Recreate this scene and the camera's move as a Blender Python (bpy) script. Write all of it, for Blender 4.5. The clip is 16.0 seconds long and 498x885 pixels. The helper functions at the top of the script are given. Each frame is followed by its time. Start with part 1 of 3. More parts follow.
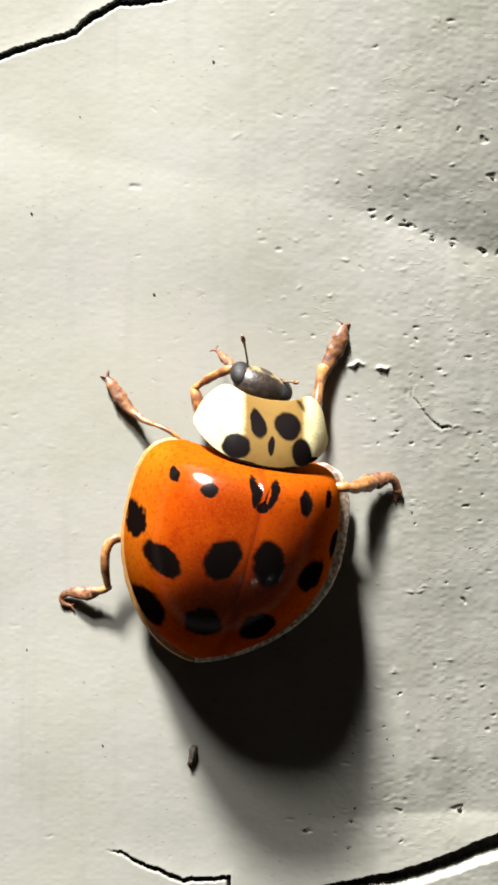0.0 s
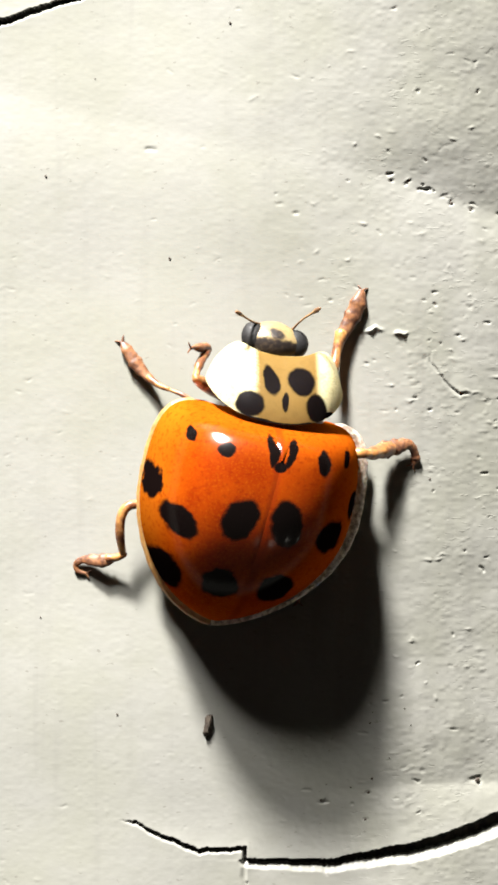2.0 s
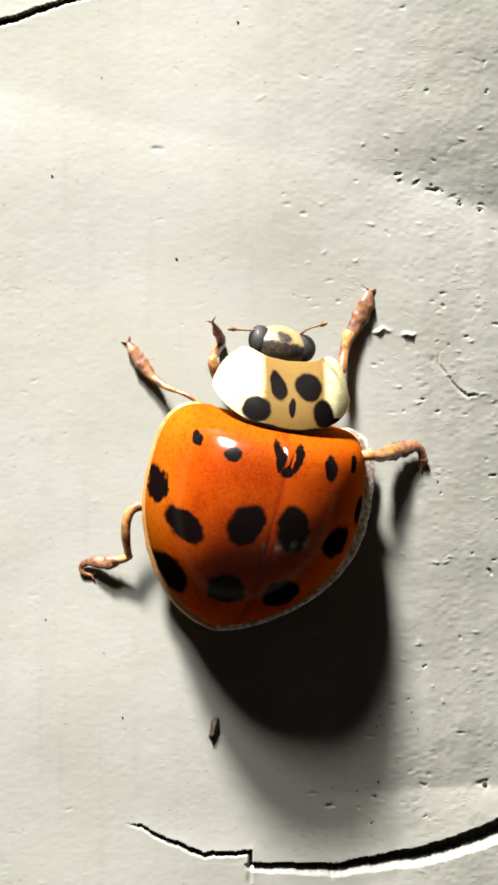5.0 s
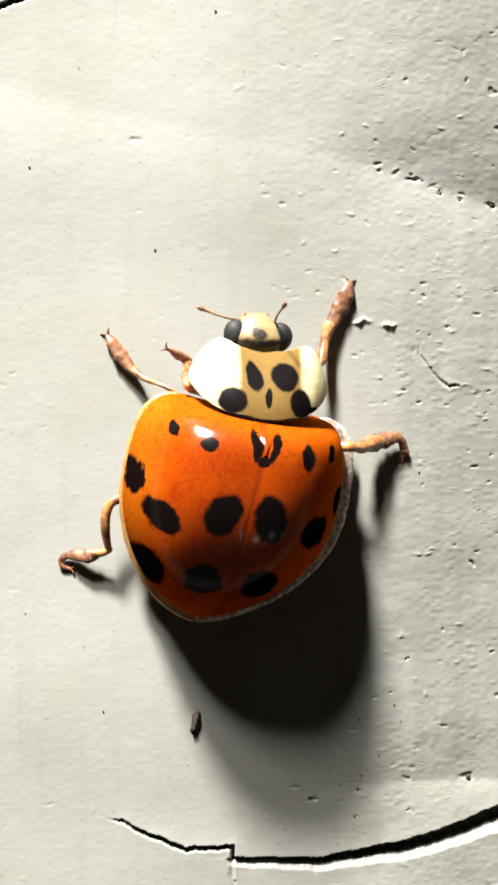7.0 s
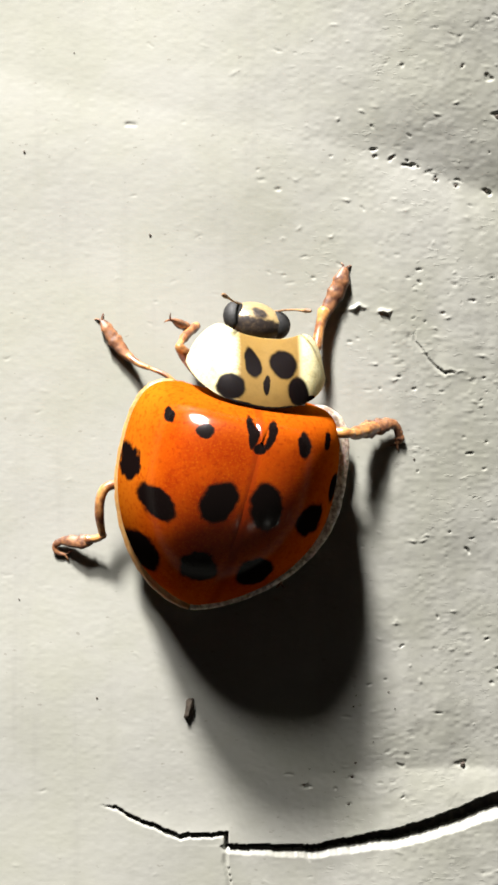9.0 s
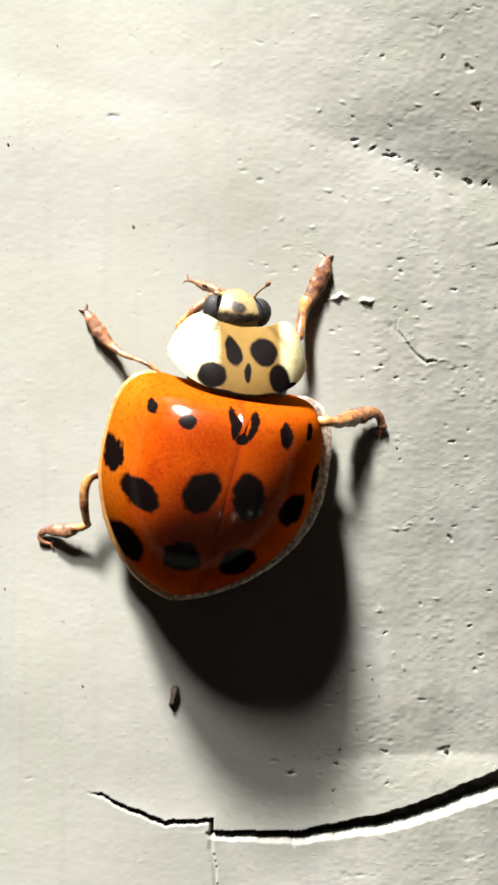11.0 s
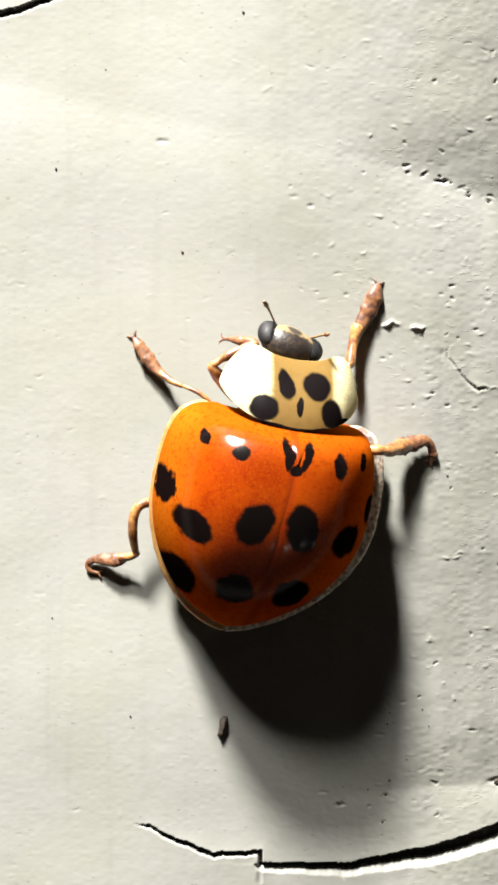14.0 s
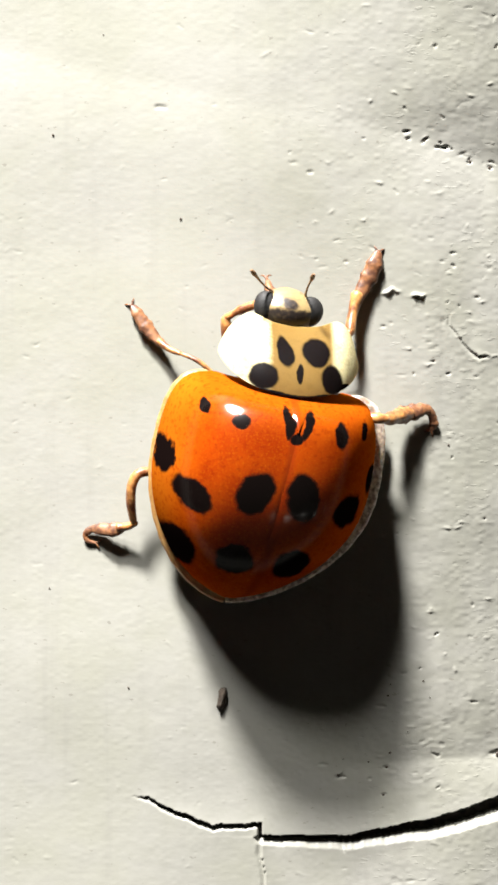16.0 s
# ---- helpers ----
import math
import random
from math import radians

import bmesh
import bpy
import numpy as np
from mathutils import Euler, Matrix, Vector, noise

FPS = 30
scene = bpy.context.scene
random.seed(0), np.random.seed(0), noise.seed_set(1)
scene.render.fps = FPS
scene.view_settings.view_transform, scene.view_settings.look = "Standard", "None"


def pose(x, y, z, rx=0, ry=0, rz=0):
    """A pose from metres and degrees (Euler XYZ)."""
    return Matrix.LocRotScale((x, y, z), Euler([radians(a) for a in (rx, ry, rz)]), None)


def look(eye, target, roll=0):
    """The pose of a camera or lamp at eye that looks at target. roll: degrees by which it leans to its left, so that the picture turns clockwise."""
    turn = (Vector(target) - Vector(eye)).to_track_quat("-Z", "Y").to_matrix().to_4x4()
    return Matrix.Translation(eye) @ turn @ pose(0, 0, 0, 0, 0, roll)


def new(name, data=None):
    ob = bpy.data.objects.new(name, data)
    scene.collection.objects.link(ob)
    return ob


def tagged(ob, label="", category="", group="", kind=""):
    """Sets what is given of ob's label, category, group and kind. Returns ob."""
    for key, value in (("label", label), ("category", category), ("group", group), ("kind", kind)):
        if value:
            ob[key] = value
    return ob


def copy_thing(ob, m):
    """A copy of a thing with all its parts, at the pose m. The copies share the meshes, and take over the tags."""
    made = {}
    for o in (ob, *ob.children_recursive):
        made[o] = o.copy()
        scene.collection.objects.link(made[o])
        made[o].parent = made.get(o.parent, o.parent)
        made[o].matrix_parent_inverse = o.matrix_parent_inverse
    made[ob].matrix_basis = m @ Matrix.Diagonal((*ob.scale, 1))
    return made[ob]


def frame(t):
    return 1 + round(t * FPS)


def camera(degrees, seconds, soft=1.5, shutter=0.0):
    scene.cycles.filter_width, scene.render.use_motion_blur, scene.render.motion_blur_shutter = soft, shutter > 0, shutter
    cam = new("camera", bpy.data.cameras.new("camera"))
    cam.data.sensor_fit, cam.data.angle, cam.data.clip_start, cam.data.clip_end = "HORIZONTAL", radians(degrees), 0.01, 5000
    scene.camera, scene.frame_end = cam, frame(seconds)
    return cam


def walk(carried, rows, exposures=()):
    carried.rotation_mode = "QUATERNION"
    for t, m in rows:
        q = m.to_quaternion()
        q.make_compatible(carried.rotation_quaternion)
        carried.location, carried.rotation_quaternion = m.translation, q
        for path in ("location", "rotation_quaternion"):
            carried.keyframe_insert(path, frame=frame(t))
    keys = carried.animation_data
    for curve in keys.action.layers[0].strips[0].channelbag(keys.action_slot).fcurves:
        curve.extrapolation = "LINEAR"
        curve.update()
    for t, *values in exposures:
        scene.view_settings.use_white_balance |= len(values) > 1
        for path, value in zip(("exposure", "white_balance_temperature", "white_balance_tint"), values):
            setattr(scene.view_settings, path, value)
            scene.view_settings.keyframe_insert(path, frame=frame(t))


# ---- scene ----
MM = 0.001  # everything below is worked out in millimetres

cam = camera(10.81, 16.0, soft=3.0, shutter=0.3)

# seconds, eye in millimetres, turn in degrees: a small shaky camera held over the board
CAMERA_ROWS = [
    (0, -2.101, 0.780, 63.304, 0.169, -1.972, 0.030),
    (0.5, -2.485, 0.849, 63.043, 0.149, -1.941, 0.022),
    (1, -2.068, 0.637, 62.762, 0.128, -2.017, 0.063),
    (1.5, -1.896, 0.295, 63.146, 0.214, -1.980, 0.160),
    (2, -2.495, -0.015, 62.583, 0.153, -1.995, 0.085),
    (2.5, -3.009, 0.144, 62.037, 0.059, -1.943, 0.035),
    (3, -2.247, -0.186, 62.511, 0.118, -1.986, -0.125),
    (3.2, -2.510, -0.179, 62.261, 0.017, -1.955, -0.030),
    (5.3, -2.642, 0.196, 62.195, 0.004, -1.959, 0.225),
    (5.5, -2.765, -0.383, 61.562, -0.001, -2.011, 0.124),
    (6, -3.057, 0.380, 62.035, 0.026, -1.998, 0.033),
    (6.5, -2.639, -0.253, 61.527, -0.001, -1.919, -0.233),
    (7, -2.136, -0.002, 61.860, 0.009, -1.973, -0.075),
    (7.5, -2.336, 0.690, 62.515, 0.116, -1.984, 0.062),
    (8, -2.494, 0.098, 62.028, 0.063, -1.975, 0.142),
    (8.2, -2.086, -0.496, 61.696, 0.015, -1.955, 0.161),
    (10.3, -1.892, 0.002, 62.071, 0.002, -1.986, -0.090),
    (10.5, -1.440, 0.001, 62.554, -0.015, -2.027, -0.050),
    (11, -1.695, -0.623, 62.159, 0.045, -2.031, -0.163),
    (11.5, -2.199, -0.348, 62.108, 0.066, -2.096, -0.082),
    (12, -1.103, -1.056, 61.775, -0.001, -2.075, -0.197),
    (12.5, -2.169, -0.071, 62.103, -0.053, -2.013, -0.057),
    (13, -2.694, -0.470, 61.269, -0.073, -1.957, -0.148),
    (13.5, -2.562, -0.301, 61.165, -0.054, -1.936, -0.147),
    (14, -2.847, 0.198, 61.496, -0.104, -2.041, -0.073),
    (14.5, -2.243, 0.093, 61.856, -0.075, -1.970, -0.115),
    (15, -2.319, -0.883, 61.075, -0.028, -2.036, -0.080),
    (15.5, -2.671, -0.805, 60.882, -0.084, -1.962, -0.002),
    (16, -2.767, -0.569, 60.924, -0.064, -2.003, -0.123),
]
walk(cam, [(t, pose(x * MM, y * MM, z * MM, a, b, c)) for t, x, y, z, a, b, c in CAMERA_ROWS],
     exposures=[(0, -0.17), (1, -0.15), (2, 0.04), (3, -0.1), (6, -0.04), (6.5, -0.08), (7, 0.0), (7.6, -0.04), (8.2, -0.12), (10.5, 0.0), (13.5, 0.0), (16, 0.06)])

# ---- light: raking lamps in the dark ----
world = bpy.data.worlds.new("night")
scene.world = world
world.use_nodes = True
world.node_tree.nodes["Background"].inputs[0].default_value = (1.0, 0.86, 0.7, 1)
world.node_tree.nodes["Background"].inputs[1].default_value = 0.016

# turn, height, watts: a strong low lamp, and a weak one above it
LAMP_FAR = 240.0
for lamp_turn, lamp_height, lamp_watts in ((15.0, 24.8, 3.22), (20.0, 33.0, 0.62)):
    lamp_way = Vector((-math.sin(radians(lamp_turn)) * math.cos(radians(lamp_height)),
                       math.cos(radians(lamp_turn)) * math.cos(radians(lamp_height)), math.sin(radians(lamp_height))))
    lamp = bpy.data.lights.new("porch_lamp", "AREA")
    lamp.shape, lamp.size, lamp.size_y, lamp.energy, lamp.color = "ELLIPSE", 32 * MM, 28 * MM, lamp_watts, (1.0, 0.97, 0.935)
    lamp_ob = new("porch_lamp", lamp)
    lamp_ob.matrix_world = look(lamp_way * LAMP_FAR * MM, (0, -0.001, 0.001))

# small bright bulbs further off, which glint on the wing case
for bulb_place in ((60, -135, 109), (105, -125, 83), (135, -118, 48), (150, -98, 20)):
    bulb = bpy.data.lights.new("far_bulb", "POINT")
    bulb.energy, bulb.shadow_soft_size, bulb.color = 0.0015, 0.6 * MM, (1.0, 0.95, 0.85)
    new("far_bulb", bulb).location = Vector(bulb_place) * MM


# ---- material tools ----
def node_material(name):
    m = bpy.data.materials.new(name)
    m.use_nodes = True
    t = m.node_tree
    return m, t, t.nodes["Principled BSDF"]


def mm_coords(t):
    """Object coordinates in millimetres."""
    co = t.nodes.new("ShaderNodeTexCoord")
    sc = t.nodes.new("ShaderNodeVectorMath")
    sc.operation = "SCALE"
    sc.inputs["Scale"].default_value = 1000
    t.links.new(co.outputs["Object"], sc.inputs[0])
    return sc.outputs[0]


def noise_node(t, vec, scale, detail=4, rough=0.55, stretch=None):
    if stretch:
        s = t.nodes.new("ShaderNodeVectorMath")
        s.operation = "MULTIPLY"
        s.inputs[1].default_value = stretch
        t.links.new(vec, s.inputs[0])
        vec = s.outputs[0]
    n = t.nodes.new("ShaderNodeTexNoise")
    n.inputs["Scale"].default_value = scale
    n.inputs["Detail"].default_value = detail
    n.inputs["Roughness"].default_value = rough
    t.links.new(vec, n.inputs["Vector"])
    return n.outputs["Fac"]


def math_node(t, op, a, b=None, c=None, clamp=False):
    n = t.nodes.new("ShaderNodeMath")
    n.operation, n.use_clamp = op, clamp
    for i, v in enumerate((a, b, c)):
        if v is None:
            continue
        if isinstance(v, (int, float)):
            n.inputs[i].default_value = v
        else:
            t.links.new(v, n.inputs[i])
    return n.outputs[0]


def ramp(t, value, lo, hi, a=0.0, b=1.0, smooth=True):
    n = t.nodes.new("ShaderNodeMapRange")
    n.interpolation_type = "SMOOTHSTEP" if smooth else "LINEAR"
    for key, v in (("From Min", lo), ("From Max", hi), ("To Min", a), ("To Max", b)):
        n.inputs[key].default_value = v
    t.links.new(value, n.inputs["Value"])
    return n.outputs["Result"]


def mix_colour(t, fac, a, b):
    n = t.nodes.new("ShaderNodeMix")
    n.data_type = "RGBA"
    for key, v in ((0, fac), (6, a), (7, b)):
        if isinstance(v, (int, float)):
            n.inputs[key].default_value = v
        elif isinstance(v, tuple):
            n.inputs[key].default_value = (*v, 1)
        else:
            t.links.new(v, n.inputs[key])
    return n.outputs[2]


def bump_node(t, p, height, strength, mm):
    n = t.nodes.new("ShaderNodeBump")
    n.inputs["Strength"].default_value = strength
    n.inputs["Distance"].default_value = mm * MM
    t.links.new(height, n.inputs["Height"])
    t.links.new(n.outputs[0], p.inputs["Normal"])


def spots_mask(t, vec, spots, wobble=0.16, soft=0.1):
    """1 inside soft-edged oval marks; spots are x, y, half width, half length, turn in degrees."""
    sep = t.nodes.new("ShaderNodeSeparateXYZ")
    t.links.new(vec, sep.inputs[0])
    x, y = sep.outputs[0], sep.outputs[1]
    n1, n2 = noise_node(t, vec, 2.6, 3), noise_node(t, vec, 2.3, 3, stretch=(1, 1.1, 0.9))
    x = math_node(t, "ADD", x, math_node(t, "MULTIPLY", math_node(t, "SUBTRACT", n1, 0.5), wobble))
    y = math_node(t, "ADD", y, math_node(t, "MULTIPLY", math_node(t, "SUBTRACT", n2, 0.5), wobble))
    total = None
    for cx, cy, rx, ry, turn in spots:
        c, s = math.cos(radians(turn)), math.sin(radians(turn))
        dx, dy = math_node(t, "SUBTRACT", x, cx), math_node(t, "SUBTRACT", y, cy)
        u = math_node(t, "ADD", math_node(t, "MULTIPLY", dx, c / rx), math_node(t, "MULTIPLY", dy, s / rx))
        v = math_node(t, "ADD", math_node(t, "MULTIPLY", dx, -s / ry), math_node(t, "MULTIPLY", dy, c / ry))
        d = math_node(t, "SQRT", math_node(t, "ADD", math_node(t, "MULTIPLY", u, u), math_node(t, "MULTIPLY", v, v)))
        m = ramp(t, d, 1 - soft, 1 + soft, 1, 0)
        total = m if total is None else math_node(t, "MAXIMUM", total, m)
    return total


# ---- materials ----
def facing_gloss(t, p, most, least, spec_most=0.5, spec_least=0.1):
    """Gloss cut by viewing angle: board reflections are taken off the slanted sides to keep them dark."""
    w = t.nodes.new("ShaderNodeLayerWeight")
    w.inputs["Blend"].default_value = 0.5
    t.links.new(ramp(t, w.outputs["Facing"], 0.08, 0.34, most, least), p.inputs["Coat Weight"])
    t.links.new(ramp(t, w.outputs["Facing"], 0.08, 0.42, spec_most, spec_least), p.inputs["Specular IOR Level"])


def make_paint():
    m, t, p = node_material("old_white_paint")
    v = mm_coords(t)
    broad = noise_node(t, v, 0.28, 5, 0.6)
    grain = noise_node(t, v, 9, 6, 0.65)
    streak = noise_node(t, v, 1.0, 5, 0.6, (2.2, 0.12, 1))
    specks = noise_node(t, v, 6.5, 2, 0.5, (0.7, 1.4, 1))
    col = mix_colour(t, ramp(t, broad, 0.35, 0.68), (0.285, 0.283, 0.256), (0.267, 0.267, 0.226))
    col = mix_colour(t, ramp(t, streak, 0.5, 0.8, 0, 0.4), col, (0.231, 0.227, 0.206))
    col = mix_colour(t, ramp(t, noise_node(t, v, 0.9, 4, 0.6, (1.0, 1.6, 1)), 0.52, 0.75, 0, 0.35), col, (0.245, 0.245, 0.208))
    col = mix_colour(t, ramp(t, grain, 0.55, 0.8, 0, 0.3), col, (0.2125, 0.208, 0.189))
    col = mix_colour(t, ramp(t, specks, 0.70, 0.76, 0, 0.6), col, (0.168, 0.158, 0.136))
    t.links.new(col, p.inputs["Base Color"])
    t.links.new(ramp(t, grain, 0.3, 0.8, 0.42, 0.6), p.inputs["Roughness"])
    p.inputs["Specular IOR Level"].default_value = 0.35
    relief = math_node(t, "ADD", math_node(t, "MULTIPLY", grain, 0.5), math_node(t, "MULTIPLY", noise_node(t, v, 2.4, 4), 1.0))
    relief = math_node(t, "ADD", relief, math_node(t, "MULTIPLY", noise_node(t, v, 4.0, 3, 0.6, (0.6, 2.4, 1)), 0.3))
    # crisp specks in drifts, flattened along the brush strokes
    crumbs = math_node(t, "MULTIPLY", ramp(t, noise_node(t, v, 7.0, 2, 0.5, (0.55, 1.5, 1)), 0.60, 0.70), ramp(t, noise_node(t, v, 0.8, 3, 0.6), 0.50, 0.64, 0.0, 1.0))
    holes = math_node(t, "MULTIPLY", ramp(t, noise_node(t, v, 8.5, 2, 0.5, (0.6, 1.3, 1.2)), 0.64, 0.72), ramp(t, noise_node(t, v, 0.9, 3, 0.6, (1, 1, 0.7)), 0.50, 0.64, 0.0, 1.0))
    xyz = t.nodes.new("ShaderNodeSeparateXYZ")
    t.links.new(v, xyz.inputs[0])
    weathered = ramp(t, xyz.outputs[0], -0.5, 4.0, 0.12, 1.2)
    relief = math_node(t, "ADD", relief, math_node(t, "MULTIPLY", math_node(t, "SUBTRACT", crumbs, holes), weathered))
    bump_node(t, p, relief, 0.23, 0.02)
    return m


# x, y, half width, half length, turn
ELYTRON_SPOTS = [(-2.02, 1.70, 0.11, 0.16, 0), (-1.26, 1.52, 0.20, 0.16, 0), (-2.56, 0.40, 0.14, 0.42, 6), (-1.97, -0.30, 0.48, 0.29, -42),
                 (-0.72, 0.02, 0.40, 0.53, -24), (-1.92, -1.56, 0.54, 0.27, -52), (-0.74, -1.58, 0.46, 0.36, -20), (1.06, 1.54, 0.17, 0.29, 6),
                 (1.72, 1.68, 0.10, 0.22, 0), (0.36, 0.08, 0.38, 0.56, 12), (1.58, -0.13, 0.36, 0.42, -20), (0.55, -1.50, 0.46, 0.36, 20),
                 (2.2, 0.6, 0.18, 0.36, -8), (-0.24, 1.66, 0.12, 0.34, 14), (0.22, 1.66, 0.12, 0.34, -14), (0.0, 1.36, 0.14, 0.12, 0)]


def make_elytron():
    m, t, p = node_material("orange_wing_case")
    v = mm_coords(t)
    fine, broad = noise_node(t, v, 22, 4, 0.7), noise_node(t, v, 0.7, 3)
    col = mix_colour(t, ramp(t, broad, 0.35, 0.65), (0.31, 0.040, 0.0008), (0.225, 0.020, 0.0006))
    # paler, yellower towards the shoulders and the outer edge
    sep = t.nodes.new("ShaderNodeSeparateXYZ")
    t.links.new(v, sep.inputs[0])
    edge = math_node(t, "ADD", ramp(t, math_node(t, "ABSOLUTE", sep.outputs[0]), 1.8, 2.6), ramp(t, sep.outputs[1], 1.0, 2.4, 0, 0.7))
    col = mix_colour(t, math_node(t, "MULTIPLY", edge, 0.62, clamp=True), col, (0.34, 0.100, 0.005))
    col = mix_colour(t, ramp(t, fine, 0.5, 0.68, 0, 0.8), col, (0.33, 0.068, 0.002))
    col = mix_colour(t, ramp(t, noise_node(t, v, 9, 4, 0.7), 0.5, 0.68, 0, 0.6), col, (0.17, 0.012, 0.0006))
    # a duller stripe along the seam
    seam = ramp(t, math_node(t, "ABSOLUTE", math_node(t, "ADD", sep.outputs[0], 0.08)), 0.03, 0.16, 0.55, 0.0)
    col = mix_colour(t, seam, col, (0.18, 0.016, 0.002))
    mask = spots_mask(t, v, ELYTRON_SPOTS, wobble=0.26, soft=0.14)
    col = mix_colour(t, mask, col, (0.004, 0.0022, 0.002))
    t.links.new(col, p.inputs["Base Color"])
    p.inputs["Roughness"].default_value = 0.04
    facing_gloss(t, p, 1.0, 0.0, 0.55, 0.0)
    p.inputs["Coat IOR"].default_value = 2.0
    p.inputs["Coat Roughness"].default_value = 0.16
    dent = t.nodes.new("ShaderNodeBump")
    dent.inputs["Strength"].default_value, dent.inputs["Distance"].default_value = 1.0, 0.012 * MM
    dents = math_node(t, "ADD", noise_node(t, v, 1.9, 2, 0.5), math_node(t, "MULTIPLY", noise_node(t, v, 11, 2, 0.5), 0.05))
    t.links.new(dents, dent.inputs["Height"])
    t.links.new(dent.outputs[0], p.inputs["Coat Normal"])
    bump_node(t, p, fine, 0.3, 0.01)
    return m


PRONOTUM_SPOTS = [(-0.27, 0.25, 0.19, 0.33, 16), (0.45, 0.28, 0.33, 0.30, -14), (-0.74, -0.32, 0.34, 0.31, 24), (0.86, -0.27, 0.26, 0.34, 24),
                  (0.08, -0.19, 0.08, 0.22, 0), (1.12, -0.40, 0.22, 0.07, 16),
                  (0.0, -0.70, 0.55, 0.05, 0), (-0.55, -0.66, 0.4, 0.05, -5), (0.6, -0.64, 0.4, 0.05, 6)]


def make_pronotum():
    m, t, p = node_material("cream_pronotum")
    v = mm_coords(t)
    fine = noise_node(t, v, 18, 3, 0.6)
    sep = t.nodes.new("ShaderNodeSeparateXYZ")
    t.links.new(v, sep.inputs[0])
    # cream lobes; shifted so the left one's colour also carries its glare
    side = ramp(t, math_node(t, "ABSOLUTE", math_node(t, "ADD", math_node(t, "SUBTRACT", sep.outputs[0], 0.17), math_node(t, "MULTIPLY", fine, 0.08))), 0.64, 0.84)
    col = mix_colour(t, side, (0.17, 0.104, 0.030), (0.57, 0.51, 0.29))
    col = mix_colour(t, ramp(t, fine, 0.45, 0.75, 0, 0.35), col, (0.14, 0.085, 0.026))
    col = mix_colour(t, ramp(t, noise_node(t, v, 3.2, 4, 0.65), 0.5, 0.7, 0, 0.35), col, (0.12, 0.07, 0.02))
    mask = spots_mask(t, v, PRONOTUM_SPOTS, wobble=0.15, soft=0.12)
    col = mix_colour(t, mask, col, (0.004, 0.0025, 0.0025))
    t.links.new(col, p.inputs["Base Color"])
    p.inputs["Roughness"].default_value = 0.4
    facing_gloss(t, p, 0.6, 0.0, 0.1, 0.0)
    p.inputs["Coat IOR"].default_value = 1.6
    p.inputs["Coat Roughness"].default_value = 0.2
    p.inputs["Subsurface Weight"].default_value = 0.25
    p.inputs["Subsurface Radius"].default_value = (1.0, 0.75, 0.4)
    p.inputs["Subsurface Scale"].default_value = 0.25 * MM
    bump_node(t, p, fine, 0.3, 0.012)
    return m


def make_head():
    m, t, p = node_material("head_black_and_cream")
    v = mm_coords(t)
    sep = t.nodes.new("ShaderNodeSeparateXYZ")
    t.links.new(v, sep.inputs[0])
    fine = noise_node(t, v, 14, 3)
    front = ramp(t, math_node(t, "ADD", sep.outputs[1], math_node(t, "MULTIPLY", noise_node(t, v, 4.5, 4, 0.65), 0.4)), 0.34, 0.44)
    col = mix_colour(t, front, (0.020, 0.015, 0.013), (0.27, 0.195, 0.085))
    col = mix_colour(t, spots_mask(t, v, [(-0.05, 0.34, 0.20, 0.16, 0)], wobble=0.35, soft=0.25), col, (0.02, 0.015, 0.013))
    col = mix_colour(t, ramp(t, noise_node(t, v, 5, 5, 0.75), 0.45, 0.7, 0, 0.6), col, (0.12, 0.08, 0.045))
    t.links.new(col, p.inputs["Base Color"])
    p.inputs["Roughness"].default_value = 0.4
    p.inputs["Coat Weight"].default_value = 0.35
    p.inputs["Coat Roughness"].default_value = 0.25
    bump_node(t, p, fine, 0.35, 0.03)
    return m


def make_chitin(name, a, b, rough, scale=6.0, coat=0.2, through_light=0.0):
    m, t, p = node_material(name)
    v = mm_coords(t)
    n = noise_node(t, v, scale, 4, 0.6)
    t.links.new(mix_colour(t, ramp(t, n, 0.35, 0.65), a, b), p.inputs["Base Color"])
    p.inputs["Roughness"].default_value = rough
    p.inputs["Coat Weight"].default_value = coat
    p.inputs["Subsurface Weight"].default_value = through_light
    p.inputs["Subsurface Radius"].default_value = (1.0, 0.55, 0.25)
    p.inputs["Subsurface Scale"].default_value = 0.2 * MM
    bump_node(t, p, noise_node(t, v, scale * 3, 3), 0.5, 0.02)
    return m


PAINT = make_paint()
ELYTRON = make_elytron()
PRONOTUM = make_pronotum()
HEAD = make_head()
# right edge: caught light is put into the colour, paler than the left
LIT_MARGIN = make_chitin("lit_wing_case_margin", (0.74, 0.64, 0.55), (0.30, 0.22, 0.17), 0.4, 9, 0.4, 0.3)
AMBER_RIM = make_chitin("amber_wing_case_edge", (0.42, 0.24, 0.085), (0.34, 0.17, 0.05), 0.4, 5, 0.2, 0.3)
UNDERSIDE = make_chitin("dark_brown_underside", (0.06, 0.025, 0.012), (0.10, 0.04, 0.015), 0.5)
LEG = make_chitin("amber_leg", (0.46, 0.225, 0.07), (0.15, 0.05, 0.018), 0.4, 3.6, 0.4, 0.25)
TARSUS = make_chitin("brown_hairy_foot", (0.08, 0.03, 0.015), (0.25, 0.11, 0.045), 0.5, 5.0, 0.25, 0.15)
FEELER = make_chitin("brown_feeler", (0.30, 0.17, 0.07), (0.12, 0.06, 0.03), 0.5, 8, 0.1)
EYE = make_chitin("black_eye", (0.003, 0.003, 0.003), (0.008, 0.007, 0.007), 0.65, 9, 0.05)
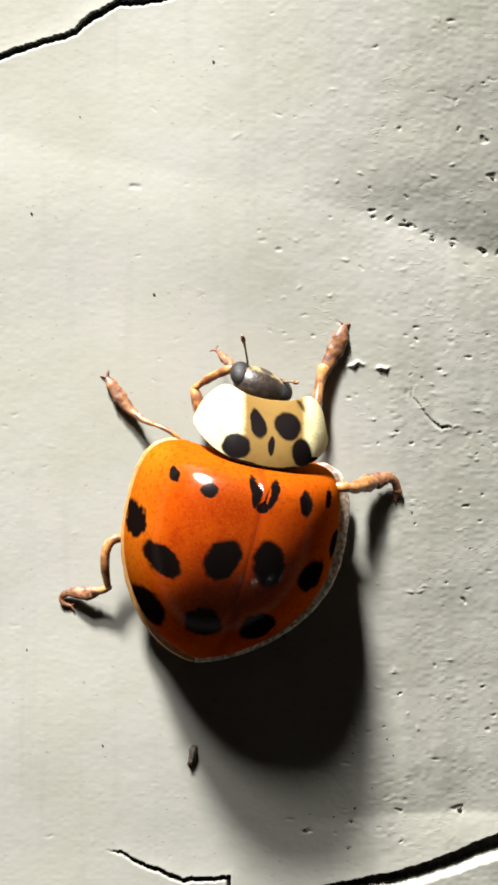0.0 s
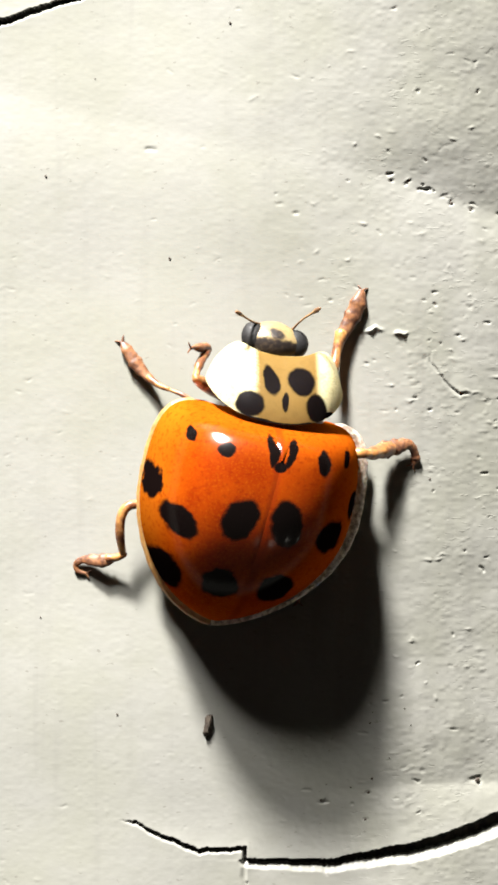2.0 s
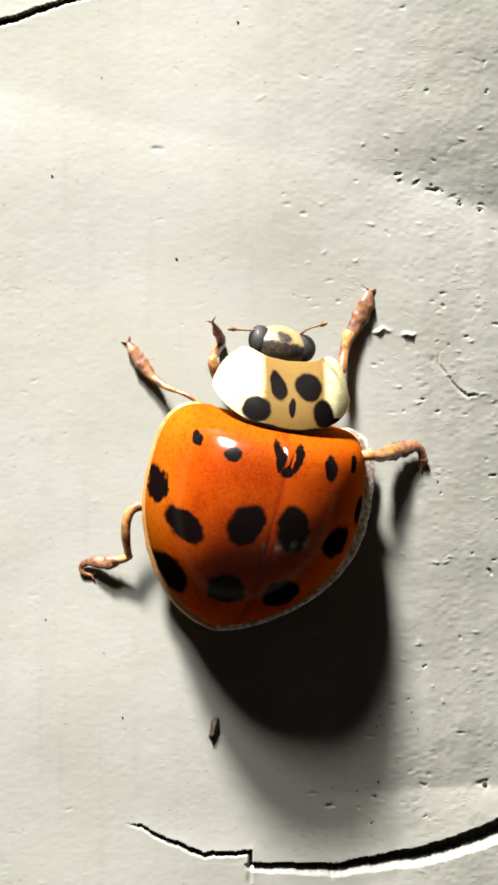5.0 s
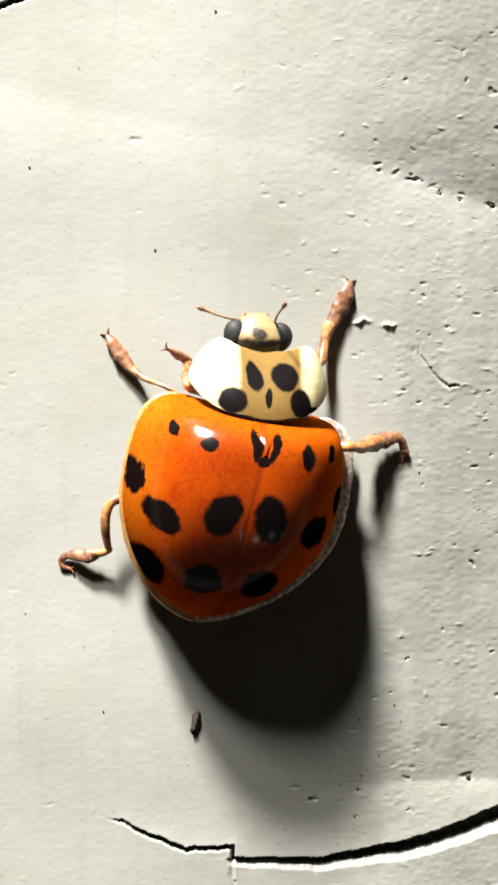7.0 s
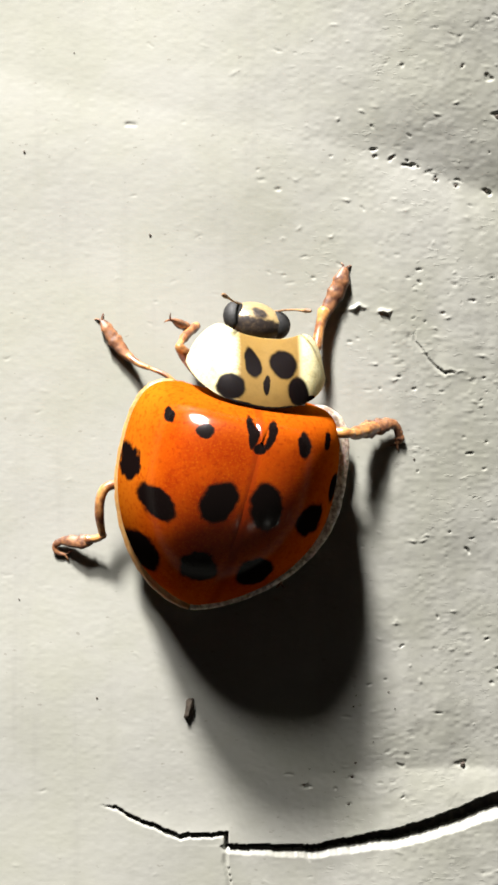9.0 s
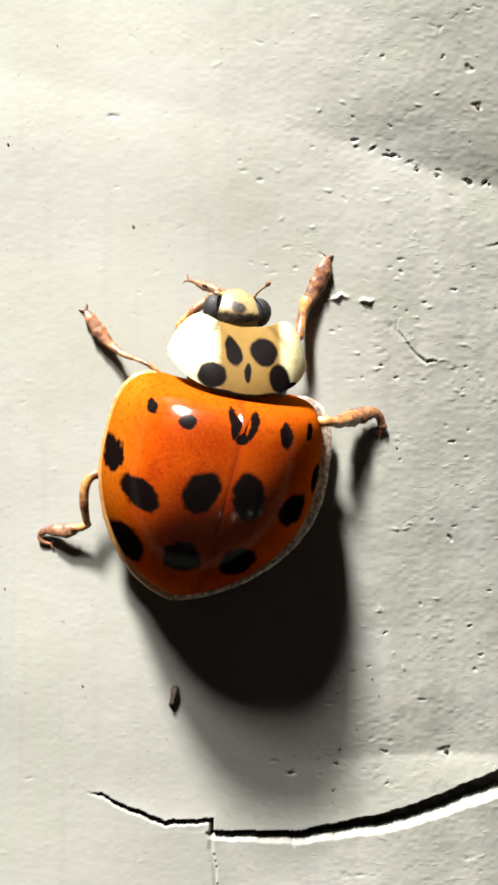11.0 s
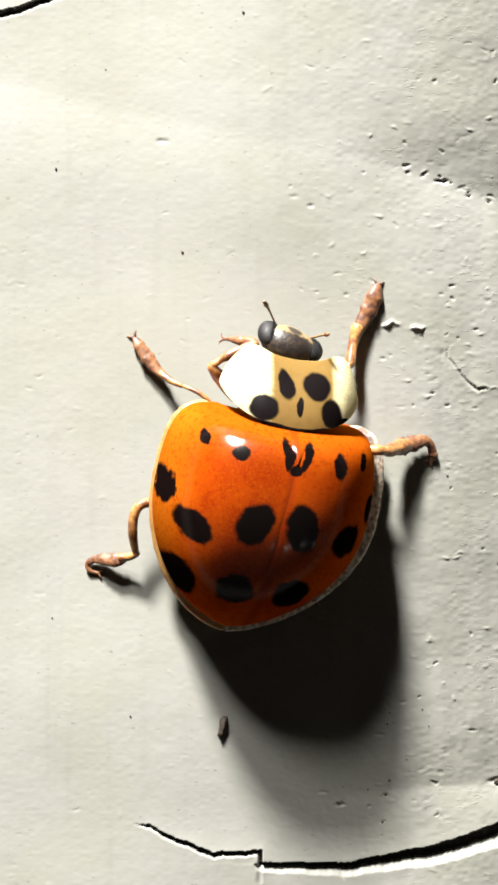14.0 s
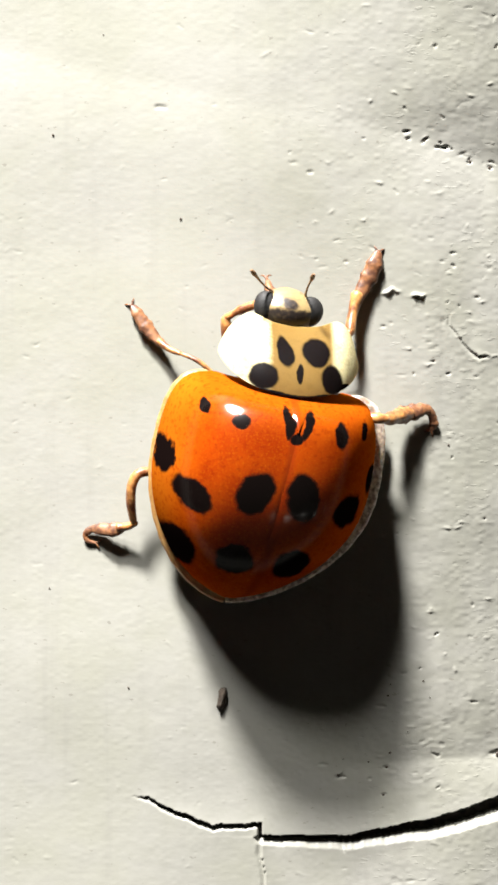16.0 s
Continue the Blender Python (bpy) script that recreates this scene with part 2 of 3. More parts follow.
# bare wood on the crack floors, coloured darker to carry the gap's shade
SHADED_WOOD = make_chitin("shaded_gap_wood", (0.03, 0.027, 0.024), (0.08, 0.066, 0.054), 0.85, 5, 0.0)
DIRT_AND_PIT_SHADE = make_chitin("dark_dirt_and_pit_shade", (0.035, 0.025, 0.018), (0.09, 0.07, 0.05), 0.8, 9, 0.0)


# ---- mesh tools ----
def part(name, bm, material, parent=None, label=""):
    me = bpy.data.meshes.new(name)
    bmesh.ops.recalc_face_normals(bm, faces=bm.faces)
    bm.to_mesh(me)
    bm.free()
    for f in me.polygons:
        f.use_smooth = True
    me.set_sharp_from_angle(angle=radians(55))
    me.materials.append(material)
    ob = new(name, me)
    ob.parent = parent
    return tagged(ob, label)


def sheet(points, closed_rows=False):
    """A quad sheet from rows of points in millimetres."""
    bm = bmesh.new()
    rows = [[bm.verts.new(Vector(q) * MM) for q in row] for row in points]
    for a, b in zip(rows, rows[1:]):
        n = len(a)
        for i in range(n if closed_rows else n - 1):
            j = (i + 1) % n
            bm.faces.new((a[i], a[j], b[j], b[i]))
    return bm


def thick(bm, mm):
    """Gives an open sheet an underside, so that it has real thickness."""
    bm.normal_update()
    bmesh.ops.recalc_face_normals(bm, faces=bm.faces)
    bmesh.ops.solidify(bm, geom=bm.faces[:], thickness=mm * MM)
    return bm


def tube(path, radii, sides=10, hair=0.0, rng=None, flat=1.0):
    """A tapered tube along points in millimetres, closed and rounded at both ends; flat presses it towards the ground."""
    pts = [Vector(q) for q in path]
    fine, rad = [], []
    for i in range(len(pts) - 1):
        p0, p1, p2, p3 = pts[max(i - 1, 0)], pts[i], pts[i + 1], pts[min(i + 2, len(pts) - 1)]
        for k in range(5):
            f = k / 5
            fine.append(0.5 * ((2 * p1) + (p2 - p0) * f + (2 * p0 - 5 * p1 + 4 * p2 - p3) * f * f + (3 * p1 - p0 - 3 * p2 + p3) * f ** 3))
            rad.append(radii[i] * (1 - f) + radii[i + 1] * f)
    fine.append(pts[-1])
    rad.append(radii[-1])
    bm = bmesh.new()
    rings = []
    for i, c in enumerate(fine):
        d = (fine[min(i + 1, len(fine) - 1)] - fine[max(i - 1, 0)]).normalized()
        a = d.cross(Vector((0.13, 0.21, 1))).normalized()
        b = d.cross(a)
        bumpy = 1 + (0.22 * noise.noise(c * 5.5) + 0.14 * noise.noise(c * 13) if hair else 0)
        rings.append((c, d, a, b, rad[i] * bumpy))
    full = [(rings[0][0] - rings[0][1] * rings[0][4] * 0.6, *rings[0][1:4], rings[0][4] * 0.55)] + rings
    full += [(rings[-1][0] + rings[-1][1] * rings[-1][4] * 0.6, *rings[-1][1:4], rings[-1][4] * 0.55)]
    loops = [[bm.verts.new((c + (a * math.cos(6.2832 * s / sides) + b * flat * math.sin(6.2832 * s / sides)) * r) * MM) for s in range(sides)]
             for c, d, a, b, r in full]
    for p, q in zip(loops, loops[1:]):
        for s in range(sides):
            bm.faces.new((p[s], p[(s + 1) % sides], q[(s + 1) % sides], q[s]))
    bm.faces.new(loops[0][::-1])
    bm.faces.new(loops[-1])
    if hair and rng:
        # bristles drawn out of the tube's own faces
        bm.normal_update()
        sides_only = [f for f in bm.faces if len(f.verts) == 4]
        chosen = rng.sample(sides_only, min(int(hair), len(sides_only) // 2))
        ways = {tuple(round(q, 9) for q in f.calc_center_median()): f.normal.copy() for f in chosen}
        for v in bmesh.ops.poke(bm, faces=chosen)["verts"]:
            way = ways.get(tuple(round(q, 9) for q in v.co))
            if way is None:
                continue
            out = v.co - sum((e.other_vert(v).co for e in v.link_edges), Vector()) / len(v.link_edges)
            v.co += way * rng.uniform(0.04, 0.12) * MM + (fine[-1] - fine[0]).normalized() * rng.uniform(0.02, 0.07) * MM + out
    return bm


def ellipsoid(centre, radii, seg=28, rings=16, shape=None):
    bm = bmesh.new()
    bmesh.ops.create_uvsphere(bm, u_segments=seg, v_segments=rings, radius=1)
    for v in bm.verts:
        q = Vector((v.co.x * radii[0], v.co.y * radii[1], v.co.z * radii[2]))
        if shape:
            q = shape(q)
        v.co = (q + Vector(centre)) * MM
    return bm


# ---- the painted board ----
def segment_distance(px, py, a, b):
    """Distance to a stretch, how far along it, and on which side (positive: to the left of its direction)."""
    ax, ay, bx, by = *a, *b
    dx, dy = bx - ax, by - ay
    f = np.clip(((px - ax) * dx + (py - ay) * dy) / (dx * dx + dy * dy), 0, 1)
    ox, oy = px - ax - f * dx, py - ay - f * dy
    return np.hypot(ox, oy), f, np.sign(dx * oy - dy * ox)


def smooth(x, lo, hi):
    f = np.clip((x - lo) / (hi - lo), 0, 1)
    return f * f * (3 - 2 * f)


def carve_crack(px, py, h, path, widths, depth, lip, rng, lip_width=0.22, fall=0.8, ragged=0.025, bare=True):
    """A split in the paint: sharp upper edge, dark gap, sloping lower wall and a curled lip that falls off slowly."""
    best, width, side = np.full(px.shape, 1e9), np.zeros(px.shape), np.ones(px.shape)
    for i in range(len(path) - 1):
        d, f, s = segment_distance(px, py, path[i], path[i + 1])
        near = d < best
        best = np.where(near, d, best)
        width = np.where(near, widths[i] * (1 - f) + widths[i + 1] * f, width)
        side = np.where(near, s, side)
    d = best * side
    d = d + ragged * (np.sin(px * 7.1 + 1.3) * 0.5 + np.sin(px * 17.3 + py * 5) * 0.35 + np.sin(px * 41 + py * 13) * 0.25)
    big = np.clip(width / max(widths), 0, 1)
    wall = lip_width * (0.35 + 0.65 * big)
    gap = smooth(d, -width - 0.015, -width + 0.015) * (1 - smooth(d, width - 0.02, width + 0.02))
    below = -d - width
    low = np.where(below > 0, np.where(below < wall, -depth * 0.75 * (1 - below / wall) + lip * big * below / wall,
                                       lip * big * np.exp(-np.maximum(below - wall, 0) / fall)), 0.0)
    upper = np.where(d > width, 0.03 * big * np.exp(-np.maximum(d - width, 0) / 0.2), 0.0)
    live = smooth(width, 0.0, 0.02)
    if bare:
        GAPS.append((gap > 0.5) & (live > 0.5))
    return h + live * np.where(gap > 0.5, -depth * (0.4 + 0.6 * big), low * (0.3 + 0.7 * big) + upper)


def lattice_noise(rng, px, py, sx, sy):
    """Smooth random relief with features of about sx by sy millimetres."""
    nx, ny = int(34 / sx) + 4, int(44 / sy) + 4
    g = rng.standard_normal((nx, ny))
    fx, fy = np.clip((px + 17) / sx + 1, 0, nx - 2.001), np.clip((py + 22) / sy + 1, 0, ny - 2.001)
    ix, iy = fx.astype(int), fy.astype(int)
    tx, ty = fx - ix, fy - iy
    tx, ty = tx * tx * (3 - 2 * tx), ty * ty * (3 - 2 * ty)
    return (g[ix, iy] * (1 - tx) * (1 - ty) + g[ix + 1, iy] * tx * (1 - ty) + g[ix, iy + 1] * (1 - tx) * ty + g[ix + 1, iy + 1] * tx * ty)


GAPS = []
STEP = 0.027
BOX = (-7.9, 8.0, -12.6, 12.8)
VALLEY_UPPER = [(-7.0, 8.6), (-4.0, 7.9), (-1.0, 7.3), (0.6, 6.96), (2.0, 6.65), (3.2, 6.45), (3.84, 6.22), (4.7, 5.94), (5.85, 5.65), (7.3, 5.4), (10, 5.0)]
VALLEY_LOWER = [(-2, -8.6), (1.95, -8.2), (3.6, -8.04), (5.1, -8.05), (7.2, -8.13), (10, -8.3)]
CRACK_MAIN = [(-0.39, -9.82), (0.58, -9.86), (1.67, -9.92), (2.76, -9.74), (3.86, -9.58), (4.97, -9.29), (6.09, -8.91), (6.79, -8.7), (7.4, -8.58), (9.4, -8.2)]
CRACK_THIN = [(-3.55, -8.78), (-3.03, -8.88), (-2.43, -9.19), (-1.97, -9.36), (-1.5, -9.55), (-0.9, -9.52), (-0.38, -9.52), (-0.38, -9.82)]
CRACK_DOWN = [(-0.39, -9.8), (-0.41, -10.2), (-0.36, -10.42), (-0.31, -10.7), (-0.26, -11.6)]
CRACK_TOP = [(-8.9, 9.4), (-7.2, 9.9), (-5.93, 10.25), (-5.25, 10.51), (-4.63, 10.68), (-4.17, 10.85), (-3.78, 11.2), (-3.17, 11.52), (-2.08, 11.58), (0, 12.3)]
CURL = [(4.34, 2.56), (4.09, 2.26), (4.09, 2.09), (4.33, 1.85), (4.51, 1.58), (4.84, 1.33), (5.35, 1.39)]
SCAR = [(6.0, 4.03), (6.68, 4.18), (7.3, 4.23), (9, 4.2)]
# x, y, radius, depth
PITS = [(3.84, 6.2, 0.09, 0.14), (3.06, 6.38, 0.07, 0.07), (3.51, 6.36, 0.06, 0.07), (4.6, 5.9, 0.07, 0.09), (5.08, 5.76, 0.07, 0.09),
        (5.85, 5.66, 0.1, 0.12), (-2.73, 7.12, 0.11, 0.07), (0.82, 5.61, 0.07, 0.06), (5.86, 8.3, 0.08, 0.1),
        (5.2, 8.54, 0.06, 0.07), (3.75, 8.52, 0.06, 0.07), (6.08, 7.4, 0.12, 0.1), (2.78, 5.14, 0.06, 0.05), (5.37, -8.02, 0.12, 0.1),
        (1.54, -8.45, 0.12, 0.1), (2.64, -8.25, 0.07, 0.09), (3.86, -8.0, 0.06, 0.07), (2.56, -8.9, 0.06, 0.07), (6.75, 2.38, 0.07, 0.08)]

# x, y, width of single crisp dents and blisters in the brushed paint
DENTS = [(4.80, 2.74, 0.16), (4.33, 2.51, 0.11), (5.95, -0.29, 0.11), (4.18, 3.76, 0.12), (6.01, 3.62, 0.11), (4.22, 3.46, 0.09), (5.55, 3.05, 0.11),
         (3.30, 0.96, 0.11), (4.10, 0.92, 0.09), (3.69, 1.23, 0.12), (5.45, -2.92, 0.13), (4.21, -0.97, 0.13), (5.01, -2.42, 0.11), (2.86, -2.80, 0.09),
         (4.67, -4.43, 0.11), (5.44, -2.88, 0.12), (3.82, -5.13, 0.11), (5.99, -5.01, 0.16), (6.25, -5.74, 0.15), (6.07, -6.11, 0.16), (5.51, -2.58, 0.11),
         (6.50, -4.17, 0.12), (5.78, 1.25, 0.12), (5.48, -0.57, 0.11), (5.87, -0.95, 0.12), (2.63, -5.90, 0.13), (2.98, -6.03, 0.12), (3.43, -5.91, 0.09),
         (1.62, -8.48, 0.19), (2.21, -8.52, 0.12), (3.83, -8.75, 0.12)]
BUMPS = [(4.58, 2.34, 0.16), (4.38, 1.82, 0.19), (5.10, 1.37, 0.32), (5.78, 1.72, 0.29), (4.03, -2.68, 0.16), (4.36, -2.55, 0.16), (5.94, -4.95, 0.11),
         (3.73, -4.61, 0.12), (3.12, 1.50, 0.12), (3.25, -2.46, 0.12), (5.09, -4.37, 0.17), (4.30, -2.66, 0.21), (5.72, 0.55, 0.12), (3.99, -5.61, 0.13),
         (4.27, -6.01, 0.08), (3.68, -4.66, 0.19), (3.26, -4.96, 0.12), (3.59, 1.14, 0.21), (2.78, 7.43, 0.16), (2.17, 7.22, 0.13), (3.03, 6.40, 0.12),
         (3.49, 6.39, 0.11), (2.40, 5.35, 0.19), (2.05, 4.52, 0.16), (4.89, 2.60, 0.19), (5.07, 3.67, 0.12), (5.13, 7.65, 0.16), (4.64, 7.41, 0.19)]


def board_height(px, py):
    px = px / 0.984
    rng = np.random.default_rng(5)
    right = smooth(px, -1.5, 5.5)
    h = 0.042 * lattice_noise(rng, px, py, 3.9, 3.2) + (0.004 + 0.006 * right) * lattice_noise(rng, px, py, 1.5, 1.1)
    h += (0.001 + 0.0026 * right) * lattice_noise(rng, px, py, 0.42, 0.36) + 0.004 * right * lattice_noise(rng, px, py, 0.3, 3.0) + 0.016 * right * lattice_noise(rng, px, py, 0.9, 6.0)
    h += (0.0008 + 0.0014 * right) * lattice_noise(rng, px, py, 0.13, 0.085)
    v1 = py - np.interp(px, *zip(*VALLEY_UPPER))
    k1 = 0.18 + 0.82 * smooth(px, 1.0, 5.0)
    r1 = np.sqrt(v1 * v1 + 0.0225) - 0.15
    h += k1 * np.where(v1 > 0, 0.31 * (1 - np.exp(-r1 / 1.7)), 0.16 * (1 - np.exp(-r1 / 0.9)))
    v2 = py - np.interp(px, *zip(*VALLEY_LOWER))
    k2 = smooth(px, 0.5, 4.0)
    r2 = np.sqrt(v2 * v2 + 0.01) - 0.1
    h += k2 * np.where(v2 > 0, 0.09 * (1 - np.exp(-r2 / 1.3)), 0.13 * (1 - np.exp(-r2 / 0.5)))
    h -= 0.0195 * np.maximum(px + 1.5, 0) ** 2 * smooth(-px, -11, -8)
    h += 0.062 * smooth(px, -4.0, 2.2) * np.where(py > -5, py + 1.5, -3.5 + 0.35 * (py + 5))
    # level under the insect, so that its feet stand on the paint
    h *= 1 - 0.75 * np.exp(-((px + 0.3) / 3.6) ** 4 - ((py + 0.2) / 4.4) ** 4)
    # single pits, then the many small blisters of the brushed paint
    wx, wy = px + 0.045 * lattice_noise(rng, px, py, 0.14, 0.14), py + 0.035 * lattice_noise(rng, px, py, 0.14, 0.14)
    marks = [(x, y, r * 1.15, r * 0.6, -d * 0.36) for x, y, r, d in PITS]
    for x, y, w in ((2.17, 2.88, 0.12), (2.66, 2.8, 0.25), (3.38, 2.76, 0.2)):
        marks += [(x, y + 0.03, w * 0.9, 0.05, 0.075)]
    marks += [(x, y, w * 0.4, 0.03, -0.03) for x, y, w in DENTS]
    marks += [(x, y + 0.02, w * 0.55, 0.03, 0.022) for x, y, w in BUMPS]
    # torn paint along the upper valley
    for _ in range(20):
        x = rng.choice([3.85, 3.95, 4.1, 4.65, 5.1, 5.9, 6.3, 7.2, 3.1, 8.2]) + rng.normal(0, 0.09)
        y = float(np.interp(x, *zip(*VALLEY_UPPER))) + rng.normal(0.02, 0.05)
        marks.append((x, y, rng.uniform(0.03, 0.1), rng.uniform(0.02, 0.04), rng.uniform(-0.06, -0.015)))
    for _ in range(420):
        x = 9 - 17 * rng.random() ** (1.5 if rng.random() < 0.75 else 0.9)
        y, r = rng.uniform(-12.5, 12.5), 0.024 + 0.03 * rng.random() ** 2.2
        up = rng.random() < 0.6
        marks.append((x, y, r * rng.uniform(1.4, 2.8), r * rng.uniform(0.7, 1.0), (0.014 if up else -0.019) * rng.uniform(0.4, 1.3) * (0.35 + 0.65 * float(smooth(x, -2, 3)))))
    gx, gy = px[:, 0], py[0]
    for x, y, rx, ry, d in marks:
        i0, i1 = np.searchsorted(gx, (x - 3 * rx - 0.1, x + 3 * rx + 0.1))
        j0, j1 = np.searchsorted(gy, (y - 3 * ry - 0.1, y + 3 * ry + 0.1))
        if i1 > i0 and j1 > j0:
            q = ((wx[i0:i1, j0:j1] - x) / rx) ** 2 + ((wy[i0:i1, j0:j1] - y) / ry) ** 2
            h[i0:i1, j0:j1] += d * np.exp(-q * q if d < 0 else -q * 1.4)
    # crusts of small ragged blisters, in drifts
    drift = smooth(lattice_noise(rng, px, py, 1.1, 0.8) + 0.5 * lattice_noise(rng, px, py, 0.45, 0.3), 0.35, 1.3) * (0.12 + 0.88 * right)
    drift = drift * (1 - 0.7 * smooth(v1, -0.1, 0.5))
    crust = np.maximum(lattice_noise(rng, px, py, 0.15, 0.085) - 0.55, 0)
    h += drift * (0.008 * np.minimum(crust, 1.2) - 0.014 * np.minimum(np.maximum(lattice_noise(rng, px, py, 0.16, 0.08) - 0.9, 0), 1.0))
    h = carve_crack(px, py, h, CRACK_MAIN, [0.028, 0.045, 0.065, 0.088, 0.115, 0.13, 0.155, 0.18, 0.21, 0.25], 0.4, 0.12, rng, 0.36, 0.9, 0.022)
    h = carve_crack(px, py, h, CRACK_THIN, [0.0, 0.014, 0.018, 0.022, 0.022, 0.02, 0.02, 0.02], 0.16, 0.015, rng, 0.09, 0.3)
    h = carve_crack(px, py, h, CRACK_DOWN, [0.03, 0.035, 0.03, 0.03, 0.025], 0.035, 0.006, rng, 0.08, 0.2, 0.004, False)
    h = carve_crack(px, py, h, CRACK_TOP, [0.055, 0.055, 0.05, 0.045, 0.045, 0.05, 0.065, 0.055, 0.04, 0.0], 0.28, 0.02, rng, 0.08, 0.3)
    h = carve_crack(px, py, h, CURL, [0.0, 0.009, 0.012, 0.013, 0.012, 0.02, 0.0], 0.028, 0.018, rng, 0.08, 0.12, 0.02, False)
    h = carve_crack(px, py, h, SCAR, [0.0, 0.014, 0.018, 0.022], 0.05, 0.05, rng, 0.14, 0.6, 0.02, False)
    return h


def grow(edge, end, n=16):
    """Steps that widen from the fine middle out to the board's edge."""
    f = np.linspace(0, 1, n + 1)[1:]
    return edge + (end - edge) * f ** 3


def build_board():
    xs = np.concatenate([grow(BOX[0], -70)[::-1], np.arange(BOX[0], BOX[1], STEP), grow(BOX[1], 70)])
    ys = np.concatenate([grow(BOX[2], -240)[::-1], np.arange(BOX[2], BOX[3], STEP), grow(BOX[3], 240)])
    px, py = np.meshgrid(xs, ys, indexing="ij")
    inside = smooth(px, -13, -8) * (1 - smooth(px, 8.0, 13)) * smooth(py, -18, -12.6) * (1 - smooth(py, 12.8, 18))
    h = board_height(px, py) * inside
    nx, ny = px.shape
    co = np.stack([px, py, h], -1).reshape(-1, 3)
    idx = np.arange(nx * ny).reshape(nx, ny)
    quads = np.stack([idx[:-1, :-1], idx[1:, :-1], idx[1:, 1:], idx[:-1, 1:]], -1).reshape(-1, 4)
    ring = np.concatenate([idx[:, 0], idx[-1, 1:], idx[-2::-1, -1], idx[0, -2:0:-1]])
    low = co[ring].copy()
    low[:, 2] = -19
    base = len(co)
    co = np.concatenate([co, low]) * MM
    k = np.arange(len(ring))
    n = (k + 1) % len(ring)
    skirt = np.stack([ring[n], ring[k], base + k, base + n], -1)
    faces = np.concatenate([quads, skirt])
    me = bpy.data.meshes.new("painted_board")
    me.vertices.add(len(co))
    me.vertices.foreach_set("co", co.astype(np.float32).ravel())
    me.loops.add(faces.size + len(ring))
    me.loops.foreach_set("vertex_index", np.concatenate([faces.ravel(), base + k[::-1]]).astype(np.int32))
    me.polygons.add(len(faces) + 1)
    starts = np.concatenate([np.arange(len(faces)) * 4, [faces.size]])
    me.polygons.foreach_set("loop_start", starts.astype(np.int32))
    me.update(calc_edges=True)
    me.validate()
    me.polygons.foreach_set("use_smooth", np.concatenate([np.ones(len(quads), bool), np.zeros(len(skirt) + 1, bool)]))
    me.materials.append(PAINT)
    me.materials.append(SHADED_WOOD)
    # crack floors take the wood with the shade in its colour
    shaded_gaps = np.logical_or.reduce(GAPS)[:-1, :-1].ravel()
    me.polygons.foreach_set("material_index", np.concatenate([shaded_gaps, np.zeros(len(skirt) + 1, bool)]).astype(np.int32))
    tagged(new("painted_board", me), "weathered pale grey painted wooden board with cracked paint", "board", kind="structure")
    return lambda x, y: float(h[np.searchsorted(xs, x * 0.984), np.searchsorted(ys, y)])


FLOOR = build_board()


# ---- dirt on the paint, and dark specks for the shade in its pits ----
def lump_bmesh(seed, rx, ry, rz):
    bm = bmesh.new()
    bmesh.ops.create_icosphere(bm, subdivisions=3, radius=1)
    for v in bm.verts:
        k = 1 + 0.55 * noise.noise(v.co * 1.5 + Vector((seed, 0, 0))) + 0.3 * noise.noise(v.co * 4.0 + Vector((0, seed, 0)))
        v.co = Vector((v.co.x * rx * k, v.co.y * ry * k, v.co.z * rz * k)) * MM
    return bm


def build_dirt_and_pit_specks():
    husk = part("dirt_crumb", lump_bmesh(3, 0.1, 0.26, 0.09), DIRT_AND_PIT_SHADE)
    tagged(husk, "dark brown oblong crumb lying on the paint", "dirt")
    husk.matrix_world = pose(-1.28 * MM, -6.56 * MM, (FLOOR(-1.3, -6.56) + 0.05) * MM, 0, 0, -12)
    speck = part("dark_speck", lump_bmesh(7, 0.034, 0.028, 0.02), DIRT_AND_PIT_SHADE)
    tagged(speck, "tiny dark speck, as dirt on the paint and as shade in its pits", "dirt", "specks on the paint")
    # specks added in the pits stand in for the shade there
    spots = [(x, y, r / 0.07) for x, y, r, d in PITS]
    speck.matrix_world = pose(spots[0][0] * 0.984 * MM, spots[0][1] * MM, (FLOOR(*spots[0][:2]) + 0.01) * MM)
    loose = [(2.72, -6.30, 0.50), (2.66, -6.56, 0.70), (3.67, -6.63, 0.45), (2.72, -7.91, 0.90), (2.20, -8.12, 0.60), (1.60, -8.04, 0.50), (3.14, -7.42, 0.45), (1.47, -8.41, 0.90), (3.51, -6.23, 0.60), (-3.49, -6.30, 0.70), (-4.05, 8.79, 0.45), (-0.80, 10.08, 0.90), (4.10, -0.71, 0.70), (-5.23, 6.46, 0.90), (-5.34, -4.00, 0.60), (-2.24, 4.53, 0.90)]
    for x, y, k in spots[1:6] + spots[9:20:2] + loose:
        copy_thing(speck, pose(x * 0.984 * MM, y * MM, (float(FLOOR(x, y)) + 0.008) * MM, 0, 0, 12 * x) @ Matrix.Diagonal((k, k, k, 1)))
    return husk, speck


build_dirt_and_pit_specks()


# ---- the ladybird ----
RIM, DOME, APEX = 0.40, 2.69, 0.5
BUG = pose(-0.488 * MM, -1.523 * MM, 0, 0, 0, -9.5)
LEAN = pose(0, 0.16 * MM, 0.16 * MM, 5.8, 10, 0)
ladybird = new("ladybird")
ladybird.matrix_world = BUG
tagged(ladybird, "orange ladybird with black spots grooming itself on white paint", "insect")


